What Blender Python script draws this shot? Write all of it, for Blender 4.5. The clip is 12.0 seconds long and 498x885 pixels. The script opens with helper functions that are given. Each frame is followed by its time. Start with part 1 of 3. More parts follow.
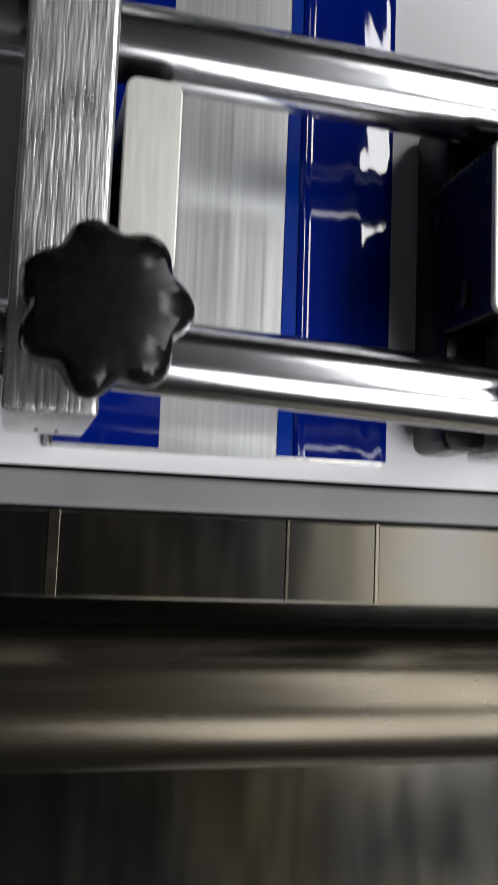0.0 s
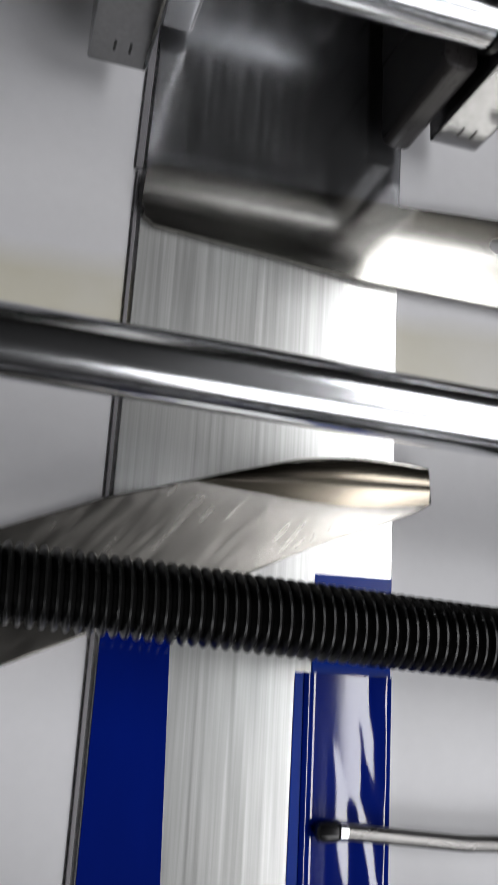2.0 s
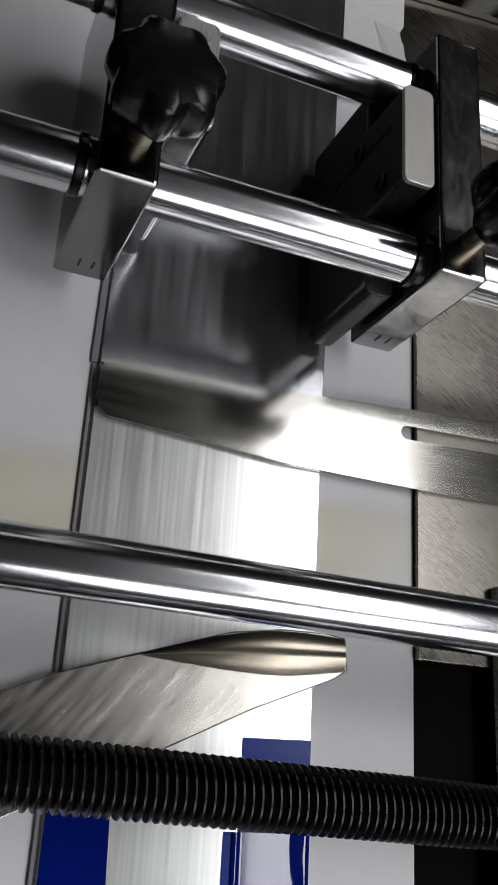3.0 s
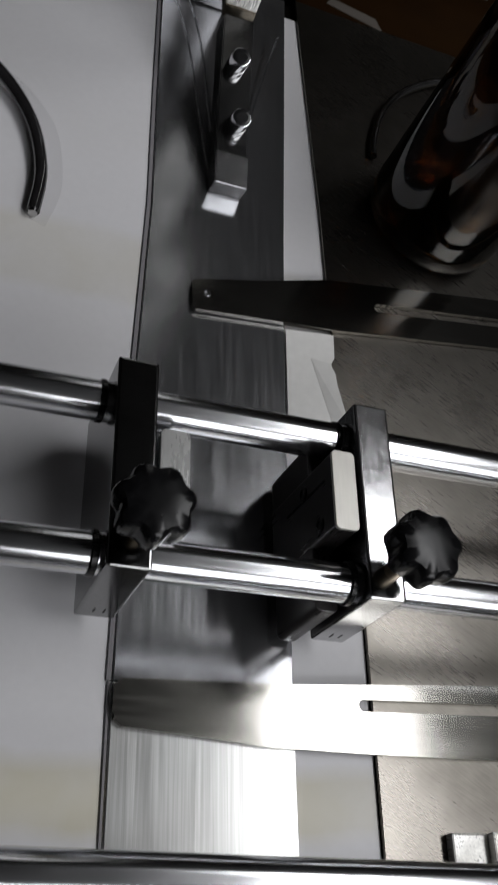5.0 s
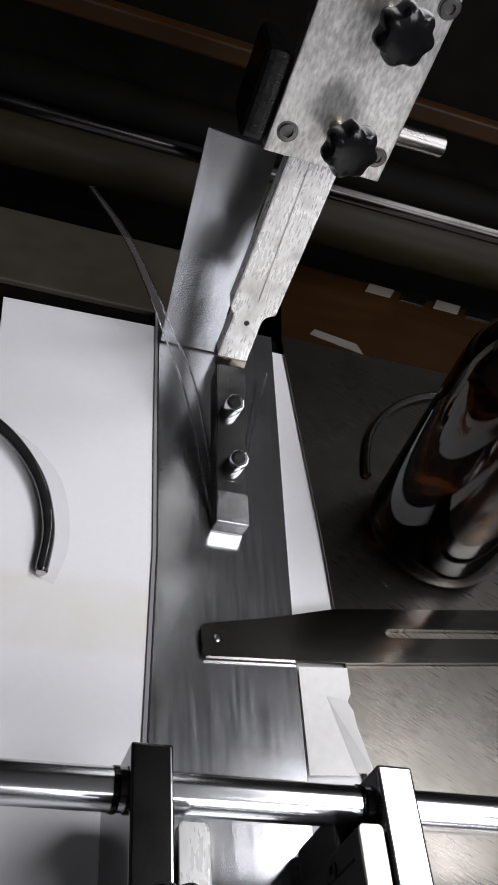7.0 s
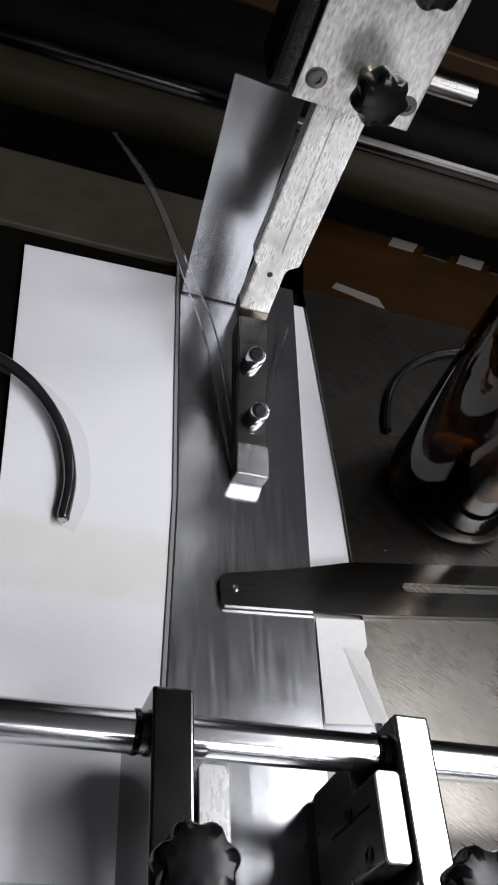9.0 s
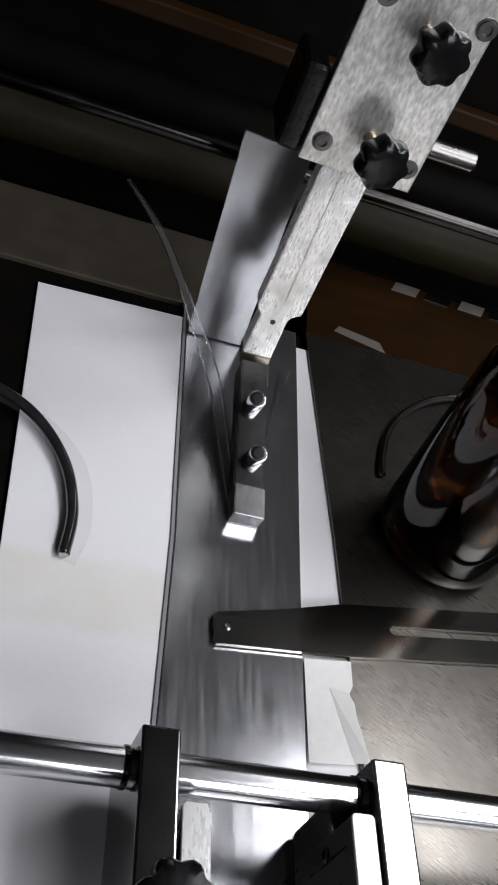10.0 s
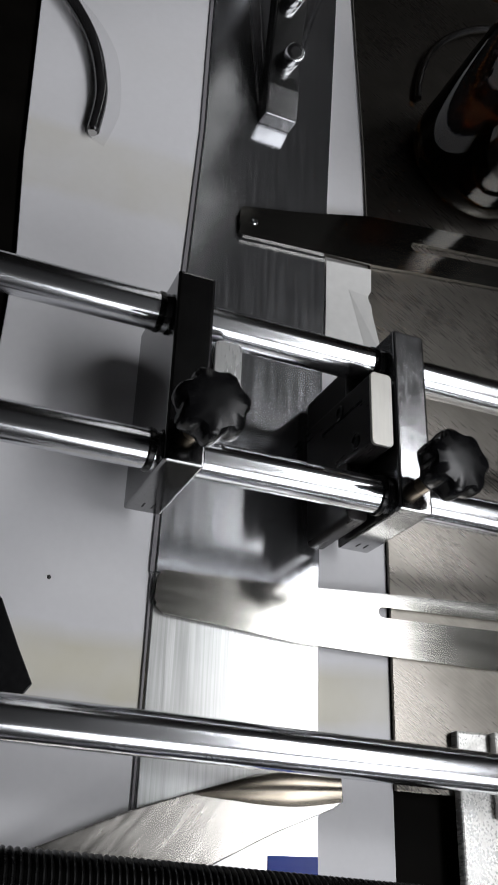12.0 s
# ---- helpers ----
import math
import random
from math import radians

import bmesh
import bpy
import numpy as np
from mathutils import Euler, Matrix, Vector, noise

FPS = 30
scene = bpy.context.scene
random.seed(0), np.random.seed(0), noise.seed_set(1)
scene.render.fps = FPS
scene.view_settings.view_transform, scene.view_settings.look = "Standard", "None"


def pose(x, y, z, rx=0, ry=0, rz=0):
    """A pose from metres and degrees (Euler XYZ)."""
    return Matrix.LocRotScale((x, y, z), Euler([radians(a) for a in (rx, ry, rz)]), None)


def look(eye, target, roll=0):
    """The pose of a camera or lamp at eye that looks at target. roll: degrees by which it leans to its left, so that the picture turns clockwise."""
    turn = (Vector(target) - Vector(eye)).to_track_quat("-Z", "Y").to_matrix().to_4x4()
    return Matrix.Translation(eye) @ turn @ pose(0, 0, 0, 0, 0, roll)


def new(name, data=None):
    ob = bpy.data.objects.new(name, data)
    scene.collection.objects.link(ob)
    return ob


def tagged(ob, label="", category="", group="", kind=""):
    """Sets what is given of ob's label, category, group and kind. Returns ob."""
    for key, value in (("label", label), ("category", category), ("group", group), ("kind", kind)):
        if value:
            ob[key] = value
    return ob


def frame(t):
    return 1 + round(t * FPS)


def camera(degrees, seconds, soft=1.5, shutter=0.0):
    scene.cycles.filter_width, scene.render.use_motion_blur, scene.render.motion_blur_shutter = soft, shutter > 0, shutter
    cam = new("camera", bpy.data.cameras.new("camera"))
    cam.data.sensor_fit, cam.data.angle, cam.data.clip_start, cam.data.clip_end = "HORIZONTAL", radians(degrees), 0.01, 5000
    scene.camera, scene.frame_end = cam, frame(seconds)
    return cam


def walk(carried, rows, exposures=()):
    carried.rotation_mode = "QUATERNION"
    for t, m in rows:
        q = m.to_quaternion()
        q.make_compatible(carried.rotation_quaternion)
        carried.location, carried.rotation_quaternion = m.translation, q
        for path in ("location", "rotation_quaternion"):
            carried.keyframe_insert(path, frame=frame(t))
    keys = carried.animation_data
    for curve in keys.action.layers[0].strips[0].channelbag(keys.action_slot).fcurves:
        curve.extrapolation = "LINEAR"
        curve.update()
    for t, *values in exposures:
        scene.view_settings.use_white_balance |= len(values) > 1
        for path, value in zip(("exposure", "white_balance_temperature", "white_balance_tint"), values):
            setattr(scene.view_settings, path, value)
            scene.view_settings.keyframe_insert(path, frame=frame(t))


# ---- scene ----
cam = camera(30.57, 12.0, 1.5, 0.3)
PATH = [
    (0, (-0.00879, -0.11090, 0.19917), (0.11409, -0.05633, -0.28242), 69.090),
    (0.5, (-0.01016, -0.06686, 0.20474), (0.10856, -0.01467, -0.27815), 69.463),
    (1, (-0.00930, -0.01631, 0.20440), (0.10973, 0.05121, -0.27651), 64.986),
    (1.5, (-0.01855, 0.03748, 0.21611), (0.10107, 0.12382, -0.26163), 59.451),
    (2, (-0.03192, 0.08116, 0.22437), (0.10202, 0.21140, -0.23942), 51.405),
    (2.5, (-0.05011, 0.11727, 0.23886), (0.12315, 0.24382, -0.21277), 61.287),
    (2.7, (-0.04999, 0.11198, 0.24388), (0.12605, 0.26807, -0.19731), 55.886),
    (4.3, (-0.08435, 0.08984, 0.33283), (0.07816, 0.27835, -0.10083), 46.646),
    (4.5, (-0.08594, 0.10485, 0.33804), (0.07495, 0.31756, -0.08490), 43.645),
    (5, (-0.08350, 0.12266, 0.34962), (0.07956, 0.36914, -0.05369), 38.108),
    (5.5, (-0.08520, 0.14069, 0.35346), (0.06811, 0.42648, -0.02709), 30.466),
    (6, (-0.08915, 0.15199, 0.36823), (0.05835, 0.47878, 0.01973), 27.344),
    (6.5, (-0.08862, 0.15386, 0.37370), (0.05286, 0.49764, 0.03934), 25.464),
    (7, (-0.09205, 0.15874, 0.37636), (0.04365, 0.51346, 0.05115), 24.758),
    (9, (-0.09578, 0.15749, 0.37332), (0.03756, 0.49539, 0.02974), 26.202),
    (9.5, (-0.09125, 0.15118, 0.36327), (0.04930, 0.45249, -0.01018), 30.136),
    (10, (-0.09916, 0.15487, 0.39625), (0.02906, 0.50025, 0.05821), 27.466),
    (10.5, (-0.10946, 0.15075, 0.38392), (0.02335, 0.48417, 0.03578), 30.282),
    (11, (-0.10567, 0.12486, 0.36964), (0.05101, 0.40516, -0.01361), 36.731),
    (11.5, (-0.10611, 0.10695, 0.36022), (0.06035, 0.34689, -0.04564), 42.401),
    (12, (-0.10536, 0.09739, 0.35745), (0.06192, 0.31947, -0.05812), 44.385),
]
walk(cam, [(t, look(eye, target, roll)) for t, eye, target, roll in PATH],
     [(0.0, 0.75, 6500, 10), (0.5, 0.98, 6500, 8), (1.0, 1.1, 6500, 8), (1.5, 1.05, 6500, 9), (2.0, 0.38, 6500, 10), (2.5, 0.06, 6500, 10), (5.0, 0.08, 6500, 10),
      (5.5, 0.32, 6500, 11), (7.0, 1.2, 6420, 13), (9.0, 1.2, 6350, 12), (9.5, 1.2, 6350, 12), (10.0, 1.1, 6380, 12), (10.5, 1.2, 6380, 12), (11.0, 1.0, 6400, 11),
      (11.5, 0.6, 6400, 10), (12.0, 0.4, 6400, 10)])

# ---- light ----
world = bpy.data.worlds.new("world")
world.use_nodes = True
scene.world = world
world.node_tree.nodes["Background"].inputs[0].default_value = (0.9, 0.95, 1.0, 1)
world.node_tree.nodes["Background"].inputs[1].default_value = 0.004


def area_lamp(name, width, height, energy, color, m):
    data = bpy.data.lights.new(name, "AREA")
    data.shape, data.size, data.size_y, data.energy, data.color = "RECTANGLE", width, height, energy, color
    new(name, data).matrix_world = m


area_lamp("ceiling_lamp", 0.36, 1.60, 12.5, (0.98, 0.985, 1.0), pose(0.885, 0.27, 1.54))
area_lamp("bench_lamp", 1.30, 1.00, 16.0, (0.97, 0.98, 1.0), look((0.88, -1.30, 1.12), (0.0, 0.30, 0.0)))

# ---- materials ----


def mat(name, color, rough=0.5, metal=0.0, spread=0.0, grain=(1, 1, 1), size=60.0, rough_spread=0.0, bump=0.0, bump_size=None,
        blotch=0.0, blotch_size=12.0, tint=None, coat=0.0, spec=0.5, turn=0.0):
    """Principled surface; grain stretches the fine noise, blotch mixes a second colour in large patches."""
    m = bpy.data.materials.new(name)
    m.use_nodes = True
    nt = m.node_tree
    b = nt.nodes["Principled BSDF"]
    b.inputs["Roughness"].default_value = rough
    b.inputs["Metallic"].default_value = metal
    b.inputs["Coat Weight"].default_value = coat
    b.inputs["Specular IOR Level"].default_value = spec
    tc = nt.nodes.new("ShaderNodeTexCoord")
    mp = nt.nodes.new("ShaderNodeMapping")
    mp.inputs["Scale"].default_value = grain
    spin = nt.nodes.new("ShaderNodeMapping")
    spin.inputs["Rotation"].default_value = (0, 0, radians(turn))
    nt.links.new(tc.outputs["Object"], spin.inputs["Vector"])
    nt.links.new(spin.outputs[0], mp.inputs["Vector"])
    fine = nt.nodes.new("ShaderNodeTexNoise")
    fine.inputs["Scale"].default_value = size
    fine.inputs["Detail"].default_value = 5
    nt.links.new(mp.outputs[0], fine.inputs["Vector"])
    big = nt.nodes.new("ShaderNodeTexNoise")
    big.inputs["Scale"].default_value = blotch_size
    big.inputs["Detail"].default_value = 4
    nt.links.new(tc.outputs["Object"], big.inputs["Vector"])
    r1 = nt.nodes.new("ShaderNodeMapRange")
    r1.inputs["From Min"].default_value, r1.inputs["From Max"].default_value = 0.3, 0.7
    r1.inputs["To Min"].default_value, r1.inputs["To Max"].default_value = 1 - spread, 1 + spread
    nt.links.new(fine.outputs["Fac"], r1.inputs["Value"])
    base = nt.nodes.new("ShaderNodeMix")
    base.data_type = "RGBA"
    base.inputs[6].default_value = (*color, 1)
    base.inputs[7].default_value = (*(tint or [c * 0.6 for c in color]), 1)
    r2 = nt.nodes.new("ShaderNodeMapRange")
    r2.inputs["From Min"].default_value, r2.inputs["From Max"].default_value = 0.45, 0.75
    r2.inputs["To Max"].default_value = blotch
    nt.links.new(big.outputs["Fac"], r2.inputs["Value"])
    nt.links.new(r2.outputs[0], base.inputs[0])
    mul = nt.nodes.new("ShaderNodeVectorMath")
    mul.operation = "SCALE"
    nt.links.new(base.outputs[2], mul.inputs[0])
    nt.links.new(r1.outputs[0], mul.inputs["Scale"])
    nt.links.new(mul.outputs[0], b.inputs["Base Color"])
    if rough_spread:
        r3 = nt.nodes.new("ShaderNodeMapRange")
        r3.inputs["From Min"].default_value, r3.inputs["From Max"].default_value = 0.3, 0.7
        r3.inputs["To Min"].default_value, r3.inputs["To Max"].default_value = max(rough - rough_spread, 0.02), rough + rough_spread
        mix = nt.nodes.new("ShaderNodeMath")
        mix.operation = "MULTIPLY_ADD"
        mix.inputs[1].default_value, mix.inputs[2].default_value = 0.5, 0.0
        add = nt.nodes.new("ShaderNodeMath")
        nt.links.new(fine.outputs["Fac"], add.inputs[0])
        nt.links.new(big.outputs["Fac"], add.inputs[1])
        nt.links.new(add.outputs[0], mix.inputs[0])
        nt.links.new(mix.outputs[0], r3.inputs["Value"])
        nt.links.new(r3.outputs[0], b.inputs["Roughness"])
    if bump:
        bp = nt.nodes.new("ShaderNodeBump")
        bp.inputs["Strength"].default_value = bump
        bp.inputs["Distance"].default_value = 0.0004
        src = fine
        if bump_size:
            src = nt.nodes.new("ShaderNodeTexNoise")
            src.inputs["Scale"].default_value = bump_size
            src.inputs["Detail"].default_value = 4
            nt.links.new(mp.outputs[0], src.inputs["Vector"])
        nt.links.new(src.outputs["Fac"], bp.inputs["Height"])
        nt.links.new(bp.outputs[0], b.inputs["Normal"])
    return m


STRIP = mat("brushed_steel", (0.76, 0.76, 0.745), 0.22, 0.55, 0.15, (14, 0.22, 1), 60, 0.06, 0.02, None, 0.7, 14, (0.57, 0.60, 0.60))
# Smoother and smeared; its darker colour stands for the dark room it mirrors.
STRIP_FAR = mat("smeared_darkened_steel", (0.45, 0.455, 0.47), 0.19, 0.92, 0.08, (8, 0.4, 1), 50, 0.08, 0.01, None, 0.7, 26, (0.30, 0.305, 0.315))
PLATE = mat("scratched_steel", (0.215, 0.20, 0.18), 0.29, 1.0, 0.10, (2, 26, 1), 45, 0.06, 0.025, None, 0.7, 22, (0.09, 0.085, 0.072), turn=32)
BAR = mat("flat_bar_steel", (0.38, 0.37, 0.345), 0.14, 1.0, 0.05, (0.6, 8, 1), 60, 0.03, 0.0, None, 0.7, 30, (0.27, 0.26, 0.235))
SCRAPE = mat("worn_blade_steel", (0.46, 0.44, 0.41), 0.24, 1.0, 0.12, (2, 14, 1), 34, 0.06, 0.012, None, 0.9, 45, (0.34, 0.325, 0.30), turn=-50)
BEVEL = mat("ground_bevel_steel", (0.21, 0.185, 0.15), 0.18, 1.0, 0.06, (1, 10, 1), 60, 0.04, 0.0, None, 0.5, 40)
UPRIGHT = mat("upright_plate_steel", (0.25, 0.25, 0.256), 0.22, 0.97, 0.08, (8, 8, 1), 40, 0.06, 0.02, 160, 0.35, 30, (0.28, 0.28, 0.29))
CHROME = mat("chrome", (0.63, 0.635, 0.655), 0.18, 1.0, 0.03, (0.4, 6, 6), 60, 0.02, 0.0, None, 0.2, 40)
MILLED = mat("milled_steel", (0.72, 0.72, 0.72), 0.34, 0.9, 0.22, (9, 0.7, 9), 150, 0.10, 0.35, None, 0.3, 60)
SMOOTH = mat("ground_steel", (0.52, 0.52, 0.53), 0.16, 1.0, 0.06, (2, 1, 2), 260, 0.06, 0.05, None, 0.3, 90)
# Ground steel darkened for clamp and foot tops that mirror an unlit ceiling.
GROUND_DIMMED = mat("dimmed_ground_steel", (0.22, 0.22, 0.22), 0.14, 1.0, 0.10, (1, 1, 1), 700, 0.03, 0.02, None, 0.15, 60)
ALU = mat("aluminium_pad", (0.74, 0.72, 0.67), 0.42, 0.6, 0.03, (8, 0.8, 2), 90, 0.05, 0.08, None, 0.2, 50)
CAST = mat("pitted_steel", (0.92, 0.91, 0.88), 0.29, 0.42, 0.16, (4, 4, 0.8), 200, 0.10, 0.16, 260, 0.8, 70, (0.50, 0.485, 0.45))
BLOCK = mat("ground_block_steel", (0.62, 0.62, 0.61), 0.28, 0.6, 0.05, (6, 1, 1), 120, 0.05, 0.03, None, 0.3, 60)
WHITE = mat("white_plastic", (0.80, 0.792, 0.815), 0.42, 0.0, 0.012, (1, 1, 1), 300, 0.0, 0.03, None, 0.5, 9, (0.75, 0.738, 0.74))
PAPER = mat("white_paper", (0.84, 0.83, 0.81), 0.8, 0.0, 0.03, (1, 1, 1), 200, 0.0, 0.2)
BLUE = mat("blue_tape", (0.0006, 0.011, 0.19), 0.06, 0.0, 0.05, (3, 0.5, 1), 30, 0.02, 0.05, 22, 0.3, 30, (0.0006, 0.008, 0.14), spec=0.8)
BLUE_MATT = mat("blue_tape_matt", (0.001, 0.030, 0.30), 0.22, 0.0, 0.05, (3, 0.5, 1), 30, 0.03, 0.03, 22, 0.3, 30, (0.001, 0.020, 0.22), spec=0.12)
BRACKET = mat("worn_bracket_steel", (0.76, 0.755, 0.73), 0.32, 0.85, 0.30, (4, 1, 1.5), 150, 0.0, 0.0, None, 0.8, 55, (0.52, 0.51, 0.48))
BLACK = mat("black_plastic", (0.0045, 0.0045, 0.005), 0.25, 0.0, 0.2, (1, 1, 1), 500, 0.04, 0.02, spec=0.3)
OXIDE = mat("black_oxide_steel", (0.004, 0.004, 0.004), 0.28, 0.0, 0.3, (1, 4, 4), 300, 0.06, 0.03, spec=0.27)
PAD = mat("dark_pad_plastic", (0.030, 0.027, 0.027), 0.32, 0.0, 0.25, (6, 6, 0.6), 120, 0.08, 0.05, None, 0.5, 50, (0.018, 0.016, 0.016), spec=0.45)
RUBBER = mat("black_rubber", (0.010, 0.010, 0.011), 0.22, 0.0, 0.2, (1, 1, 1), 300)
HOSE = mat("smoky_tube_plastic", (0.018, 0.017, 0.018), 0.10, 0.0, 0.3, (1, 1, 1), 120, 0.04, 0.04, spec=0.9)
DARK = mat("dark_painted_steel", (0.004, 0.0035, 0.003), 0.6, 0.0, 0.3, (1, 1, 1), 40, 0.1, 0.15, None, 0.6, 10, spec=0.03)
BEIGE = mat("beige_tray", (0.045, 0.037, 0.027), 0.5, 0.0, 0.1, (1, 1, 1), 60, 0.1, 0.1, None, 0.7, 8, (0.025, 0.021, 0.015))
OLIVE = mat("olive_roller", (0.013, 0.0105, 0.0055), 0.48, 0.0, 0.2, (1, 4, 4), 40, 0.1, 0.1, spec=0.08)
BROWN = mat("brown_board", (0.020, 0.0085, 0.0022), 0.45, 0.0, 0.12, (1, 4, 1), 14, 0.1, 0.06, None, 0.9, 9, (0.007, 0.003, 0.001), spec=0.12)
ROLLER = mat("worn_roller", (0.085, 0.074, 0.056), 0.26, 0.9, 0.08, (0.5, 8, 8), 30, 0.06, 0.02, None, 0.5, 14, (0.06, 0.046, 0.028))
PLASTER = mat("wall_paint", (0.055, 0.053, 0.052), 0.8, 0.0, 0.05, (1, 1, 1), 8, 0.0, 0.1)
MARK = mat("engraved_mark", (0.05, 0.05, 0.05), 0.5, 0.8)
COPPER = mat("brass_stud", (0.42, 0.35, 0.26), 0.35, 1.0, 0.15, (1, 1, 1), 200, 0.1)


def stain_bands(m, bands, color):
    """Faint yellow bands across the sheet, with uneven edges."""
    nt = m.node_tree
    b = nt.nodes["Principled BSDF"]
    old = b.inputs["Base Color"].links[0].from_socket
    tc = nt.nodes.new("ShaderNodeTexCoord")
    sep = nt.nodes.new("ShaderNodeSeparateXYZ")
    nt.links.new(tc.outputs["Object"], sep.inputs[0])
    n = nt.nodes.new("ShaderNodeTexNoise")
    n.inputs["Scale"].default_value = 22
    n.inputs["Detail"].default_value = 3
    nt.links.new(tc.outputs["Object"], n.inputs["Vector"])
    wob = nt.nodes.new("ShaderNodeMath")
    wob.operation = "MULTIPLY_ADD"
    wob.inputs[1].default_value = 0.012
    nt.links.new(n.outputs["Fac"], wob.inputs[0])
    nt.links.new(sep.outputs["Y"], wob.inputs[2])
    for centre, half, strength in bands:
        off = nt.nodes.new("ShaderNodeMath")
        off.operation = "SUBTRACT"
        off.inputs[1].default_value = centre + 0.006
        nt.links.new(wob.outputs[0], off.inputs[0])
        ab = nt.nodes.new("ShaderNodeMath")
        ab.operation = "ABSOLUTE"
        nt.links.new(off.outputs[0], ab.inputs[0])
        mr = nt.nodes.new("ShaderNodeMapRange")
        mr.inputs["From Min"].default_value, mr.inputs["From Max"].default_value = half + 0.004, half - 0.004
        mr.inputs["To Max"].default_value = strength
        nt.links.new(ab.outputs[0], mr.inputs["Value"])
        mul = nt.nodes.new("ShaderNodeMath")
        mul.operation = "MULTIPLY"
        nt.links.new(mr.outputs[0], mul.inputs[0])
        nt.links.new(n.outputs["Fac"], mul.inputs[1])
        mix = nt.nodes.new("ShaderNodeMix")
        mix.data_type = "RGBA"
        nt.links.new(mul.outputs[0], mix.inputs[0])
        nt.links.new(old, mix.inputs[6])
        mix.inputs[7].default_value = (*color, 1)
        old = mix.outputs[2]
    nt.links.new(old, b.inputs["Base Color"])


stain_bands(WHITE, ((0.175, 0.013, 1.0), (0.425, 0.022, 0.40)), (0.60, 0.55, 0.36))


def glass(name, color, rough=0.02, ior=1.5):
    m = bpy.data.materials.new(name)
    m.use_nodes = True
    b = m.node_tree.nodes["Principled BSDF"]
    b.inputs["Base Color"].default_value = (*color, 1)
    b.inputs["Transmission Weight"].default_value = 1.0
    b.inputs["Roughness"].default_value = rough
    b.inputs["IOR"].default_value = ior
    return m


AMBER = glass("amber_glass", (0.19, 0.092, 0.032), 0.03)
GREY = mat("grey_film", (0.24, 0.23, 0.245), 0.5, 0.0, 0.03, (1, 1, 1), 100, 0.05, 0.05, None, 0.3, 14)
# White paper with the low light behind the bed put into its colour.
DIM = mat("dimmed_paper", (0.13, 0.115, 0.10), 0.7, 0.0, 0.08, (1, 1, 1), 80, 0.0, 0.1, None, 0.7, 40, (0.07, 0.06, 0.05))
# Grey here is the clamp's shadow on the white front edge, put into colour.
LEDGE_SHADED = mat("shaded_ledge_grey", (0.20, 0.20, 0.205), 0.40, 0.0, 0.04, (1, 1, 1), 60, 0.05, 0.03, None, 0.6, 16, (0.12, 0.12, 0.12))
DULL = mat("dull_dark_steel", (0.16, 0.155, 0.15), 0.30, 1.0, 0.15, (1, 3, 3), 50, 0.1, 0.05, None, 0.6, 20)
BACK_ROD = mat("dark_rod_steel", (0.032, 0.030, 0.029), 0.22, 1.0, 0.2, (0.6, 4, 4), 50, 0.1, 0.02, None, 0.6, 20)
# Dark brown tone stands in for what the polished peel plate mirrors.
TAN = mat("dark_brown_steel", (0.042, 0.040, 0.036), 0.20, 0.9, 0.14, (6, 1, 1), 26, 0.06, 0.02, None, 0.9, 18, (0.062, 0.050, 0.026))
CLEAR = glass("clear_film", (0.90, 0.92, 0.93), 0.12, 1.35)
FILM = mat("thin_clear_film", (0.42, 0.41, 0.43), 0.22, 0.0, 0.05, (1, 1, 1), 60, 0.05, 0.05)
FILM.node_tree.nodes["Principled BSDF"].inputs["Alpha"].default_value = 0.045

# ---- builders, in millimetres ----
K = 0.001


def thing(name, label, category, group="", kind=""):
    return tagged(new(name), label, category, group, kind)


def part(name, bm, material, parent=None, label="", smooth=False):
    me = bpy.data.meshes.new(name)
    bmesh.ops.recalc_face_normals(bm, faces=bm.faces)
    bmesh.ops.scale(bm, vec=(K, K, K), verts=bm.verts)
    bm.to_mesh(me)
    bm.free()
    me.materials.append(material)
    if smooth:
        me.polygons.foreach_set("use_smooth", [True] * len(me.polygons))
        me.set_sharp_from_angle(angle=radians(35))
    ob = new(name, me)
    if parent is not None:
        ob.parent = parent
    if label:
        ob["label"] = label
    return ob


def box(x0, x1, y0, y1, z0, z1, bevel=0.6, segs=2):
    bm2 = bmesh.new()
    bmesh.ops.create_cube(bm2, size=1)
    for v in bm2.verts:
        v.co = Vector((x0 if v.co.x < 0 else x1, y0 if v.co.y < 0 else y1, z0 if v.co.z < 0 else z1))
    if bevel:
        bmesh.ops.bevel(bm2, geom=list(bm2.edges), offset=bevel, segments=segs, profile=0.6, affect="EDGES")
    return bm2


def prism(outline, z0, z1, bevel=0.3):
    """An upright slab over a flat outline."""
    bm = bmesh.new()
    low = bm.faces.new([bm.verts.new((x, y, z0)) for x, y in outline])
    top = bmesh.ops.extrude_face_region(bm, geom=[low])
    vs = [g for g in top["geom"] if isinstance(g, bmesh.types.BMVert)]
    bmesh.ops.translate(bm, verts=vs, vec=(0, 0, z1 - z0))
    if bevel:
        bmesh.ops.bevel(bm, geom=list(bm.edges), offset=bevel, segments=2, profile=0.6, affect="EDGES")
    return bm


def rounded(x0, x1, y0, y1, r, n=5):
    pts = []
    for cx, cy, a in ((x1 - r, y1 - r, 0), (x0 + r, y1 - r, 90), (x0 + r, y0 + r, 180), (x1 - r, y0 + r, 270)):
        pts += [(cx + r * math.cos(radians(a + 90 * i / n)), cy + r * math.sin(radians(a + 90 * i / n))) for i in range(n + 1)]
    return pts


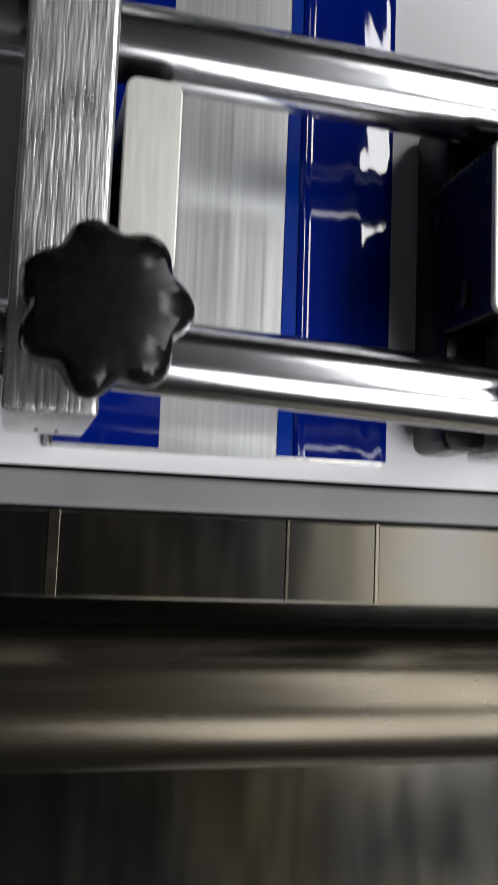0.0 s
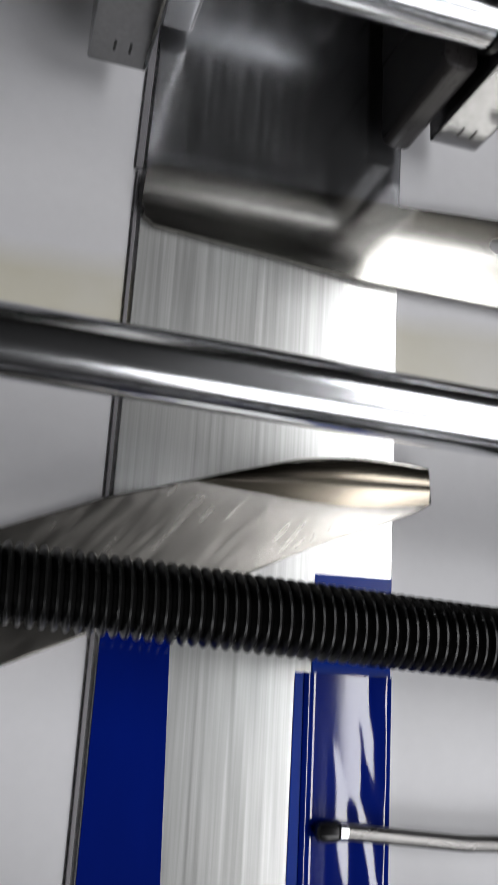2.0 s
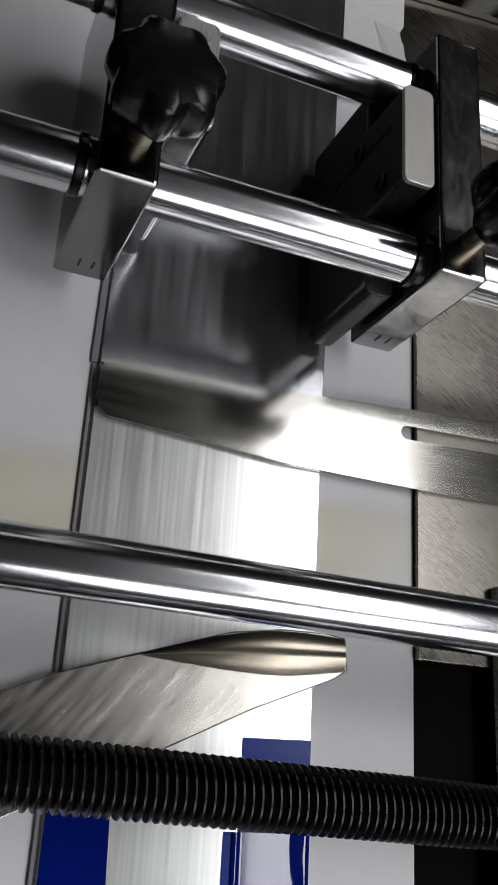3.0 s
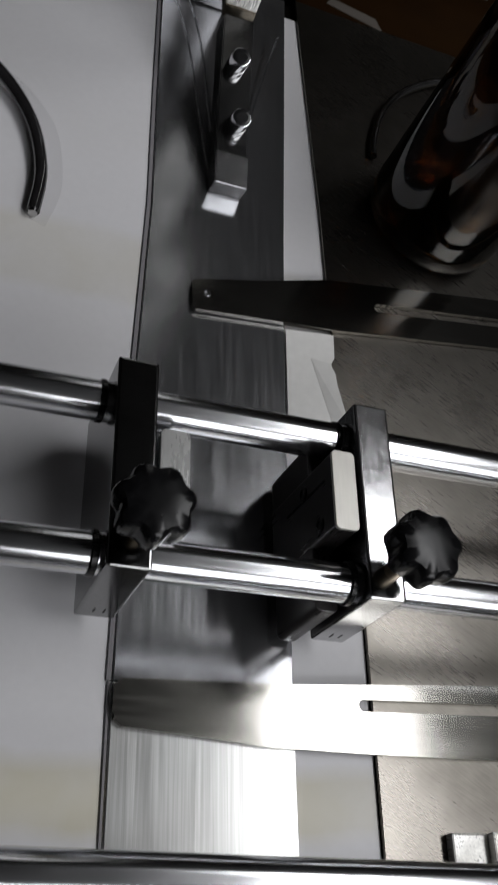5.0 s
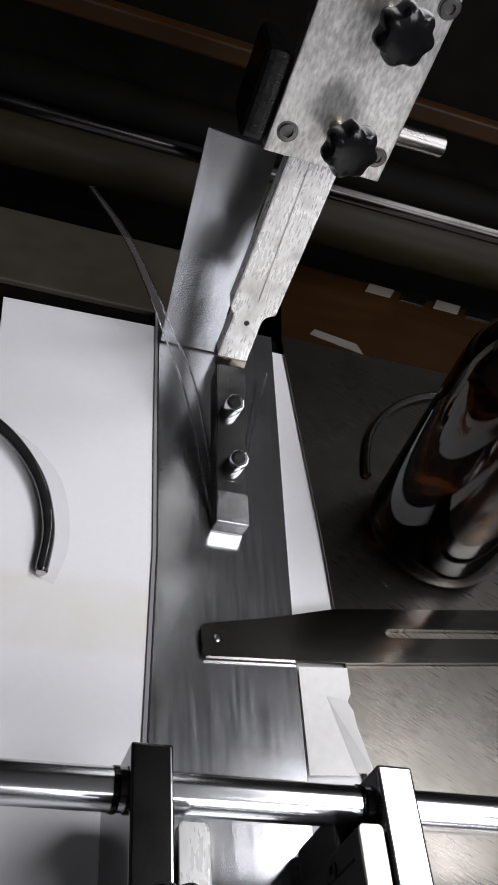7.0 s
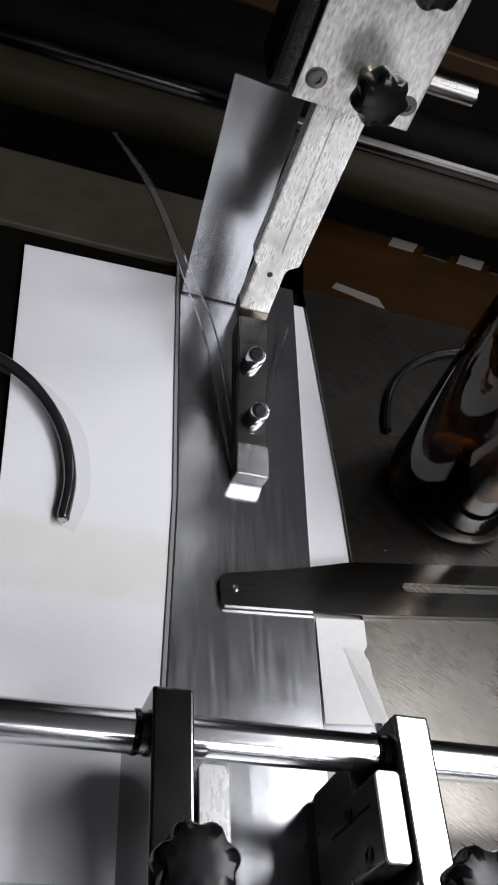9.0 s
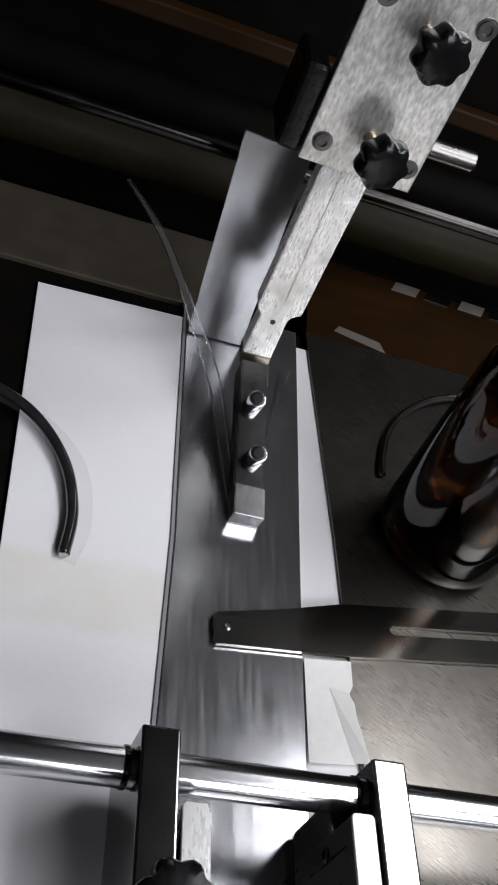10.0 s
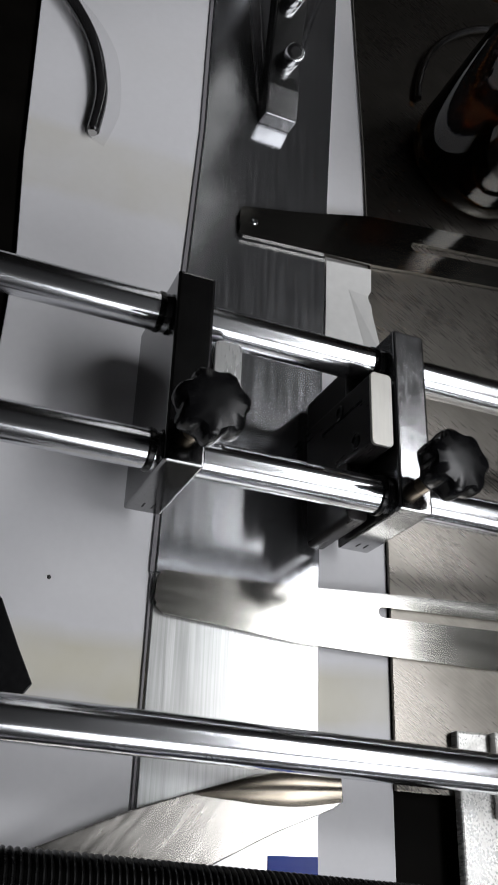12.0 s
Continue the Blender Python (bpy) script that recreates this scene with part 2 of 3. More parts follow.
def tube(points, radius, sides=24, caps=True, bm=None):
    """A round bar along points; radius may be one number or one for each point."""
    bm = bm or bmesh.new()
    pts = [Vector(p) for p in points]
    rad = radius if isinstance(radius, (list, tuple)) else [radius] * len(pts)
    rings, side = [], None
    for i, p in enumerate(pts):
        d = (pts[min(i + 1, len(pts) - 1)] - pts[max(i - 1, 0)]).normalized()
        if side is None:
            side = d.orthogonal().normalized()
        side = (side - d * side.dot(d)).normalized()
        up = d.cross(side)
        rings.append([bm.verts.new(p + rad[i] * (math.cos(a) * side + math.sin(a) * up)) for a in (2 * math.pi * k / sides for k in range(sides))])
    for a, b in zip(rings, rings[1:]):
        for k in range(sides):
            bm.faces.new((a[k], a[(k + 1) % sides], b[(k + 1) % sides], b[k]))
    if caps:
        bm.faces.new(rings[0])
        bm.faces.new(list(reversed(rings[-1])))
    return bm


def bar(x0, x1, y, z, slope, r, chamfer=0.8, sides=40):
    """A round bar that runs across, with chamfered ends; y is its place at x = 0."""
    at = lambda x: (x, y + slope * x, z)  # noqa: E731
    return tube([at(x0), at(x0 + chamfer), at(x1 - chamfer), at(x1)], [r - chamfer, r, r, r - chamfer], sides)


def lathe(profile, sides=64, lobes=0, depth=0.0):
    """Turn a profile of (radius, height) round the upright axis; lobes gives a star grip."""
    bm = bmesh.new()
    rings = []
    rmax = max(r for r, _ in profile)
    for r, z in profile:
        ring = []
        for k in range(sides):
            a = 2 * math.pi * k / sides
            f = 1.0
            if lobes:
                c = 0.5 + 0.5 * math.cos(lobes * a)
                f = 1.0 - depth * (r / rmax) ** 4 * (1 - c ** 0.75)
            ring.append(bm.verts.new((r * f * math.cos(a), r * f * math.sin(a), z)))
        rings.append(ring)
    for a, b in zip(rings, rings[1:]):
        for k in range(sides):
            bm.faces.new((a[k], a[(k + 1) % sides], b[(k + 1) % sides], b[k]))
    bm.faces.new(rings[0])
    bm.faces.new(rings[-1])
    return bm


def placed(bm, m):
    bmesh.ops.transform(bm, matrix=m, verts=bm.verts)
    return bm


def mm(x, y, z, rx=0, ry=0, rz=0):
    return pose(x, y, z, rx, ry, rz)


# ---- the room ----
def room():
    for name, b in (("floor", (-1800, 2200, -1800, 1900, -870, -850)), ("ceiling", (-1800, 2200, -1800, 1900, 1560, 1600)),
                    ("wall_north", (-1800, 2200, 1900, 1960, -850, 1560)), ("wall_south", (-1800, 2200, -1860, -1800, -850, 1560)),
                    ("wall_east", (2200, 2260, -1800, 1900, -850, 1560)), ("wall_west", (-1860, -1800, -1800, 1900, -850, 1560))):
        tagged(part(name, box(*b, bevel=0), PLASTER), "plain grey painted surface of the workshop", name.split("_")[0], kind="structure")


room()

# ---- the bed of the machine ----
LEFT = [(-100, -1.8), (240, -1.6), (362, 1.2), (474, 5.5), (640, 5.8), (690, 6.5)]
RIGHT = [(-100, 74.6), (240, 75.4), (347, 77.5), (440, 80), (672, 90.3), (690, 91)]


def edge(table, y):
    for (ya, xa), (yb, xb) in zip(table, table[1:]):
        if y <= yb:
            return xa + (xb - xa) * max(0.0, (y - ya) / (yb - ya))
    return table[-1][1]


def bed():
    t = tagged(part("machine_table", box(-620, 620, -104, 690, -40, -5, 1.5), DARK), "dark worn steel table under the label bed", "machine table")
    sheet = prism([(-80, -96), (112, -96), (112, 300), (108, 420), (102, 671), (6, 671), (-99.5, 667), (-86, 419), (-81, 362)], -4.9, -1.8, 0.4)
    tagged(part("bed_sheet", sheet, WHITE), "white plastic sheet with faint yellow stains on the table", "bed sheet")
    near = prism([(edge(LEFT, y), y) for y in (-92, 60, 218)] + [(edge(RIGHT, y), y) for y in (218, 60, -92)], -1.7, 0, 0.3)
    s = thing("steel_strip", "bright brushed steel guide strip lying on the white sheet", "guide strip")
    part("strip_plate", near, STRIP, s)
    part("edge_lip", prism([(-3.6, -92), (-3.6, 218), (-2.6, 218), (-2.6, -92)], -1.7, -0.6, 0.2), GREY, s, "thin grey folded lip")
    ys = (218.3, 300, 362, 420, 474, 560, 686)
    far = prism([(edge(LEFT, y), y) for y in ys] + [(edge(RIGHT, y), y) for y in reversed(ys)], -1.7, 0, 0.3)
    s = thing("steel_strip", "smeared steel guide strip beyond the flat bar, coloured for the dark room it mirrors", "guide strip")
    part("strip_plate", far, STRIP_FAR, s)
    part("edge_lip", prism([(edge(LEFT, y) - 2.6, y) for y in ys] + [(edge(LEFT, y) - 0.6, y) for y in reversed(ys)], -1.7, -0.6, 0.2), GREY, s)
    side = prism([(112.2, 139), (600, 139), (600, 690), (98.5, 690), (102.2, 580), (105.2, 500), (106.0, 445), (107.0, 410), (105, 394), (106.6, 360), (112.2, 250)], -1.7, 0.4, 0.4)
    tagged(part("side_plate", side, PLATE), "scratched dark steel side plate beside the strip", "side plate")


bed()


def front_end():
    tagged(part("front_ledge", box(-300, 400, -104.6, -97, -30, -1.2, 0.8), LEDGE_SHADED), "ledge at the sheet's front edge, coloured grey for the clamp shadow", "ledge")
    p = thing("peel_plate", "polished steel peel plate along the front ledge, coloured for its dark brown reflection", "peel plate")
    part("plate", box(-300, 400, -124.5, -105, -14, -3, 0.9), TAN, p)
    # Thin ridges imitate the strip and tape edges reflected in the plate.
    for x, w in ((0, 1.3), (53, 0.5), (75, 0.6)):
        part("mirrored_edge", box(x - w, x + w, -124.0, -105.2, -3.2, -2.75, 0.2), ROLLER, p, "thin ridge in place of a mirrored strip edge")
    r = thing("front_roller", "dark brown worn steel feed roller in front of the bed", "roller")
    part("roller_body", bar(-300, 400, -146, -14, 0, 17, 1.5, 64), ROLLER, r, smooth=True)
    part("roller_shaft", bar(-330, 430, -146, -14, 0, 6), SMOOTH, r, smooth=True)
    tagged(part("drip_tray", box(-400, 500, -360, -112, -75, -60, 1), TAN), "dull steel machine tray under the roller", "tray")


front_end()


# ---- blue tape on the strip ----
def tape(outline, z, material=BLUE):
    tagged(part("blue_tape", prism(outline, z, z + 0.25, 0.08), material), "glossy blue adhesive tape stuck on the steel strip", "tape", "tapes on the strip")


tape([(-1.4, 20), (-1.4, 92.6), (15.7, 92.2), (18.6, 20)], 0.02)
tape([(-1.6, -91), (-1.6, 21.9), (20.2, 21.9), (21.4, -91)], 0.30)
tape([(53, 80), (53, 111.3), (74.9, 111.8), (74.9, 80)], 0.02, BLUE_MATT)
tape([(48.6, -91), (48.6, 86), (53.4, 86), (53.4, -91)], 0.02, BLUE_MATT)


def wrinkled_tape(x0, x1, y0, y1, z, nx=44, ny=150):
    """Tape whose outer half has lifted into bubbles and creases."""
    bm = bmesh.new()
    top = []
    for j in range(ny + 1):
        y = y0 + (y1 - y0) * j / ny
        row = []
        for i in range(nx + 1):
            u = i / nx
            x = x0 + 1.4 * (1 - j / ny) + (x1 - x0 - 1.4 * (1 - j / ny)) * u
            lift = min(1.0, max(0.0, (u - 0.30) / 0.35)) * min(1.0, (1 - u) / 0.05)
            h = 0.55 * lift * (0.55 + noise.noise((x * 0.085, y * 0.022, 1.7)) + 0.30 * noise.noise((x * 0.24 + y * 0.05, y * 0.06, 5.0)))
            h = max(h, 0.35 * math.sin(math.pi * u / 0.1) if u < 0.1 else 0.0)
            row.append(bm.verts.new((x, y, z + 0.25 + max(0.0, h))))
        top.append(row)
    for j in range(ny):
        for i in range(nx):
            bm.faces.new((top[j][i], top[j][i + 1], top[j + 1][i + 1], top[j + 1][i]))
    rim = [top[0][i] for i in range(nx + 1)] + [top[j][nx] for j in range(1, ny + 1)] + [top[ny][i] for i in range(nx - 1, -1, -1)] + [top[j][0] for j in range(ny - 1, 0, -1)]
    low = [bm.verts.new((v.co.x, v.co.y, z)) for v in rim]
    for i in range(len(rim)):
        j = (i + 1) % len(rim)
        bm.faces.new((low[i], low[j], rim[j], rim[i]))
    return bm


tagged(part("blue_tape", wrinkled_tape(51.0, 75.2, -91, 86, 0.30), BLUE, smooth=True), "wrinkled glossy blue adhesive tape along the strip edge", "tape", "tapes on the strip")
tagged(part("blue_tape", prism([(98, -22), (98, -3), (140, -1), (140, -20)], -1.7, -1.45, 0.05), BLUE), "short blue tape patch on the white sheet", "tape", "tapes on the strip")


# ---- clamps and rods ----
def knob_meshes(parent, m, r=14.5, stud=18):
    k = part("knob", placed(lathe([(4.5, 0), (8, 0.3), (0.80 * r, 1.5), (0.97 * r, 4), (r, 7), (0.99 * r, 11), (0.93 * r, 13.6), (0.80 * r, 15), (0.5 * r, 15.6), (0.2 * r, 15.7)], 112, 7, 0.20), m), BLACK, parent,
             "black plastic star knob", smooth=True)
    part("stud", placed(tube([(0, 0, -stud), (0, 0, 1)], 3.6, 20), m), COPPER, k, "dull brass stud", smooth=True)
    part("hub", placed(lathe([(6.2, -5), (6.6, -4), (6.6, 0.5)], 28), m), BLACK, k, smooth=True)


def clamp(x0, x1, y0, y1, z0, z1, pad_side, knob_at, material, pad_y, label, pad_label, knob_turn=0, pad_w=12.0, cap=ALU, pad_material=None, foot=False):
    c = thing("rod_clamp", label, "clamp", "clamps on the rods")
    part("clamp_body", box(x0, x1, y0, y1, z0, z1, 1.2, 3), material, c)
    gap = 1.6
    a, b = (x1 + gap, x1 + gap + pad_w) if pad_side > 0 else (x0 - gap - pad_w, x0 - gap)
    pad = part("guide_pad", prism(rounded(a, b, *pad_y, 2.2), max(z0 - 8, 2.6), z1 - 2.2, 0.4), pad_material or (PAD if z1 > 50 else BLACK), c, "bright steel guide pad" if pad_material else "black plastic guide pad")
    if foot:
        base = (y0 + 1, y1 - 9)
        part("pad_base", prism(rounded(a + 0.3, b - 0.3, *base, 3.0), max(z0 - 8, 1.2), z1 - 23, 0.8), PAD if z1 > 50 else BLACK, pad)
        part("groove", box(a - 0.12, a + 0.3, pad_y[0] + 23, pad_y[0] + 24.4, z0 + 8, z1 - 8, 0.05, 1), BLACK, pad)
        for yy, zz in ((pad_y[0] + 7, z1 - 14), (pad_y[0] + 27, z1 - 28)):
            part("side_screw", placed(lathe([(3.4, 0), (3.4, 0.5), (2.8, 0.9), (1.6, 0.9), (1.5, 0.4), (0.3, 0.35)], 20), mm(a, yy, zz, 0, -90, 0)), OXIDE, pad, "black screw head", smooth=True)
    part("pad_cap", prism(rounded(a, b, *pad_y, 2.2), z1 - 2.19, z1 - 0.6, 0.35), cap, pad, pad_label)
    for yy in (0.35, 0.65):
        y = pad_y[0] + (pad_y[1] - pad_y[0]) * yy
        xs = (x1 - 1, x1 + gap + 1) if pad_side > 0 else (x0 - gap - 1, x0 + 1)
        part("pad_screw", tube([(xs[0], y, z0 + 12), (xs[1], y, z0 + 12)], 3, 12), OXIDE, c)
    kx, ky, kz = knob_at
    knob_meshes(c, mm(kx, ky, kz, 0, 0, knob_turn), stud=kz - z1 + 4)
    for i in range(2):
        xm = (x0 + x1) / 2 - 2 + 4 * i
        part("stamped_mark", box(xm, xm + 0.7, y0 - 0.15, y0 + 0.3, z0 + 6, z0 + 10, 0.05, 1), MARK, c)
    return c


SL = 0.006
clamp(-21.7, -5.7, 238.5, 323.7, 13, 67, 1, (-12, 252, 80), GROUND_DIMMED, (261, 295.5), "ground steel clamp, coloured dark for its unlit top, with black star knob", "grey brushed steel guide pad", 12, 11.6, BLOCK, SMOOTH)
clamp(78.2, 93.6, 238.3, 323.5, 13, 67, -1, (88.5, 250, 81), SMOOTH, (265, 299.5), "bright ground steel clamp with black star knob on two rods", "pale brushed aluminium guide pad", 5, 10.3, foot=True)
clamp(-12.0, 4.6, -90, 0, 4, 40, 1, (3.3, -75, 46.5), MILLED, (-63, -26.6), "coarsely milled steel clamp with black star knob", "cream aluminium guide pad", 3, 10.6)
clamp(94, 110, -90, 0, 4, 40, -1, (102, -76, 46.5), MILLED, (-63.3, -27), "coarsely milled steel clamp on the near rods", "white aluminium guide pad", 20, 11.2, foot=True)


def rod(name, x0, x1, y, z, slope, r, label, material=CHROME):
    return tagged(part(name, bar(x0, x1, y, z, slope, r), material, smooth=True), label, "rod", "rods across the bed")


rod("guide_rod", -330, 360, 312.5, 50.5, SL, 8.1, "polished chrome guide rod through the far clamps")
rod("guide_rod", -330, 360, 247.8, 53.5, SL, 7.8, "polished chrome guide rod through the far clamps")
rod("guide_rod", -330, 360, 145.3, 45, -0.016, 7.8, "polished steel cross rod over the strip")
rod("guide_rod", -300, 330, -14.5, 28.5, -0.012, 7.7, "polished steel guide rod through the near clamps")
rod("guide_rod", -300, 330, -76.4, 31.5, -0.035, 7.3, "polished steel guide rod through the near clamps")


def collar(x, y, z, slope):
    c = tagged(part("shaft_collar", bar(x - 1.4, x + 1.4, y, z, slope, 8.7, 0.5), OXIDE, smooth=True), "thin black steel collar on a guide rod", "collar", "collars on the rods")
    return c


for cx in (-24.4, 75.4):
    collar(cx, 312.5, 50.5, SL)
    collar(cx, 247.8, 53.5, SL)


def threaded_rod(x0, x1, y, z, slope, r_out, r_in, pitch, n=28):
    bm = bmesh.new()
    turns = int((x1 - x0) / pitch)
    prof = ((0.0, r_in), (0.28, r_out - 0.25), (0.40, r_out), (0.60, r_out), (0.72, r_out - 0.25))
    grid = []
    for i in range(turns * n + 1):
        a = 2 * math.pi * i / n
        row = []
        for f, r in prof:
            x = x0 + pitch * (i / n + f)
            row.append(bm.verts.new((x, y + slope * x + r * math.cos(a), z + r * math.sin(a))))
        grid.append(row)
    for i in range(turns * n):
        for k in range(len(prof) - 1):
            bm.faces.new((grid[i][k], grid[i + 1][k], grid[i + 1][k + 1], grid[i][k + 1]))
        if i + n + 1 <= turns * n:
            bm.faces.new((grid[i][-1], grid[i + 1][-1], grid[i + n + 1][0], grid[i + n][0]))
    return bm


tagged(part("threaded_rod", threaded_rod(-170, 290, 98.4, 27.8, -0.0385, 8.7, 7.2, 2.5), OXIDE, smooth=True), "black oxide threaded rod across the strip", "threaded rod")


# ---- holder at the end of the cross rod ----
def holder():
    h = thing("rod_holder", "low speckled galvanised steel holder below the cross rod", "rod holder")
    part("holder_block", box(141, 200, 60, 166, 0.6, 5.5, 1.0), CAST, h)
    part("holder_cap", box(158, 200, 130, 166.2, 5.6, 10, 1.0), CAST, h)
    part("set_collar", bar(136, 140, 145.3, 45, -0.016, 10.5, 0.8), OXIDE, h, "black collar", smooth=True)


holder()


# ---- flat bars with slots ----
def flat_bar(outline_top, outline_low, slot, z0, z1, label, hole=None, material=BAR, rise=0.0):
    """outline_top runs from the head to the tail along the far edge, outline_low back along the near edge."""
    x0, x1, y0, y1 = slot
    ym, r = (y0 + y1) / 2, (y1 - y0) / 2
    arc = [(x0 + r - r * math.cos(radians(a)), ym + r * math.sin(radians(a))) for a in range(90, -91, -15)]
    up = rise * (x1 - x0)
    half = len(arc) // 2
    t = thing("slotted_bar", label, "flat bar", "flat bars over the strip")
    head_mid = (outline_low[-1][0] + 0.5, (outline_top[0][1] + outline_low[-1][1]) / 2)
    bm = bmesh.new()

    def face(points, z):
        return bm.faces.new([bm.verts.new((x, y, z)) for x, y in points])

    upper = outline_top + [(x1, y1 + up)] + arc[: half + 1] + [head_mid]
    lower = [head_mid] + arc[half:] + [(x1, y0 + up)] + outline_low
    for pts in (upper, lower):
        face(pts, z1)
        face(list(reversed(pts)), z0)
    rim = outline_top + [(x1, y1 + up)] + arc + [(x1, y0 + up)] + outline_low + [head_mid]
    for (xa, ya), (xb, yb) in zip(rim, rim[1:] + rim[:1]):
        bm.faces.new([bm.verts.new(p) for p in ((xa, ya, z0), (xb, yb, z0), (xb, yb, z1), (xa, ya, z1))])
    bmesh.ops.remove_doubles(bm, verts=bm.verts, dist=0.001)
    part("bar_plate", bm, material, t)
    if hole:
        part("rivet", placed(lathe([(2.2, 0), (2.2, 0.2), (1.6, 0.5), (0.5, 0.6)], 20), mm(hole[0], hole[1], z1)), CHROME, t, "small bright rivet")
    return t


flat_bar([(-2, 206), (-1.6, 216), (1.5, 219), (38, 220.5), (74, 222), (330, 240)], [(330, 199), (170, 196), (111, 195.6), (63, 196), (30, 198.5), (2, 200.5), (-1.4, 203)],
         (104.6, 330, 213, 218), 0.5, 2.6, "bright worn steel flat bar with a long slot", rise=0.035)
flat_bar([(27.2, 416), (27.4, 423), (29.2, 425.3), (67.4, 434.7), (105, 446), (214, 462), (330, 479)], [(330, 441), (203, 425), (107, 412.4), (35, 406.8), (29.6, 406.4), (27.4, 408.4)],
         (133, 330, 431.6, 437.5), 0.9, 3.4, "polished steel flat bar with a slot and rivet", (35.3, 417.3), rise=0.13)


def curve_points(keys, steps=10):
    pts = [Vector(k) for k in keys]
    out = []
    for i in range(len(pts) - 1):
        p0, p1, p2, p3 = pts[max(i - 1, 0)], pts[i], pts[i + 1], pts[min(i + 2, len(pts) - 1)]
        for s in range(steps):
            t = s / steps
            out.append(0.5 * ((2 * p1) + (p2 - p0) * t + (2 * p0 - 5 * p1 + 4 * p2 - p3) * t * t + (3 * p1 - p0 - 3 * p2 + p3) * t ** 3))
    return out + [pts[-1]]


# ---- scraper blade under the threaded rod ----
def scraper():
    s = thing("scraper_blade", "bright worn steel scraper blade with a pointed tip", "scraper")
    top = [(-200, 42), (-50, 105), (-3.4, 124.6), (25.3, 134), (46, 140.6), (62, 143.0), (77, 143.4), (83.8, 142.6), (84.6, 132.6), (80, 129.6)]
    low = [(54, 119), (25, 105), (-24, 82.5), (-60, 65), (-200, 0)]
    bm = prism(top + low, 1.0, 4.2, 0.5)
    part("blade", bm, SCRAPE, s)
    b = bmesh.new()
    upper = curve_points([(19, 131.4, 0), (34, 136.4, 0), (48, 140.2, 0), (64, 142.4, 0), (83.2, 142.2, 0)], 6)
    lower = curve_points([(19.2, 131.0, 0), (34, 130.0, 0), (48, 129.2, 0), (64, 129.4, 0), (83.6, 132.2, 0)], 6)
    rows = []
    for p, q in zip(lower, upper):
        wide = (q - p).length
        rows.append([b.verts.new((*(p + (q - p) * (k / 8)).xy, 4.25 + (0.10 * wide * math.sin(math.pi * k / 8) if 0 < k < 8 else 0.0))) for k in range(9)])
    for p, q in zip(rows, rows[1:]):
        for k in range(8):
            b.faces.new((p[k], p[k + 1], q[k + 1], q[k]))
        b.faces.new((p[8], p[0], q[0], q[8]))
    b.faces.new(rows[0])
    b.faces.new(rows[-1])
    part("ground_bevel", b, BEVEL, s, "dark ground bevel on the tip", smooth=True)
    part("slot_insert", prism(rounded(-18, -12.6, 96, 106, 2.2), 4.25, 4.5, 0.05), BLACK, s, "black slot end")


scraper()

# ---- pin on the tape ----
pin = thing("locating_pin", "thin grey steel pin with a dark rubber tip", "pin")
part("pin_shaft", tube([(61, 49, 3.2), (78, 47.8, 3.2), (95, 46.6, 3.0), (108, 46.6, 3.0), (180, 46, 3.0)], 2.0, 16), DULL, pin, smooth=True)
part("pin_tip", tube([(54.5, 48.8, 3.0), (55.2, 48.8, 3.0), (57, 48.9, 3.0), (59.8, 49, 3.1), (60.2, 49, 3.1)], [1.2, 2.2, 2.7, 2.6, 2.0], 16), RUBBER, pin, "dark rubber tip", smooth=True)
part("pin_band", tube([(60.4, 49, 3.2), (62.4, 48.9, 3.2)], 2.35, 16), CHROME, pin, smooth=True)


# ---- pressing foot and its post ----
def hexa(front, back, bevel=0.6):
    """A solid between two outlines with the same number of points."""
    bm = bmesh.new()
    f, k = [bm.verts.new(p) for p in front], [bm.verts.new(p) for p in back]
    bm.faces.new(f)
    bm.faces.new(list(reversed(k)))
    for i in range(len(f)):
        j = (i + 1) % len(f)
        bm.faces.new((f[i], k[i], k[j], f[j]))
    bmesh.ops.recalc_face_normals(bm, faces=bm.faces)
    bmesh.ops.bevel(bm, geom=list(bm.edges), offset=bevel, segments=2, affect="EDGES")
    return bm


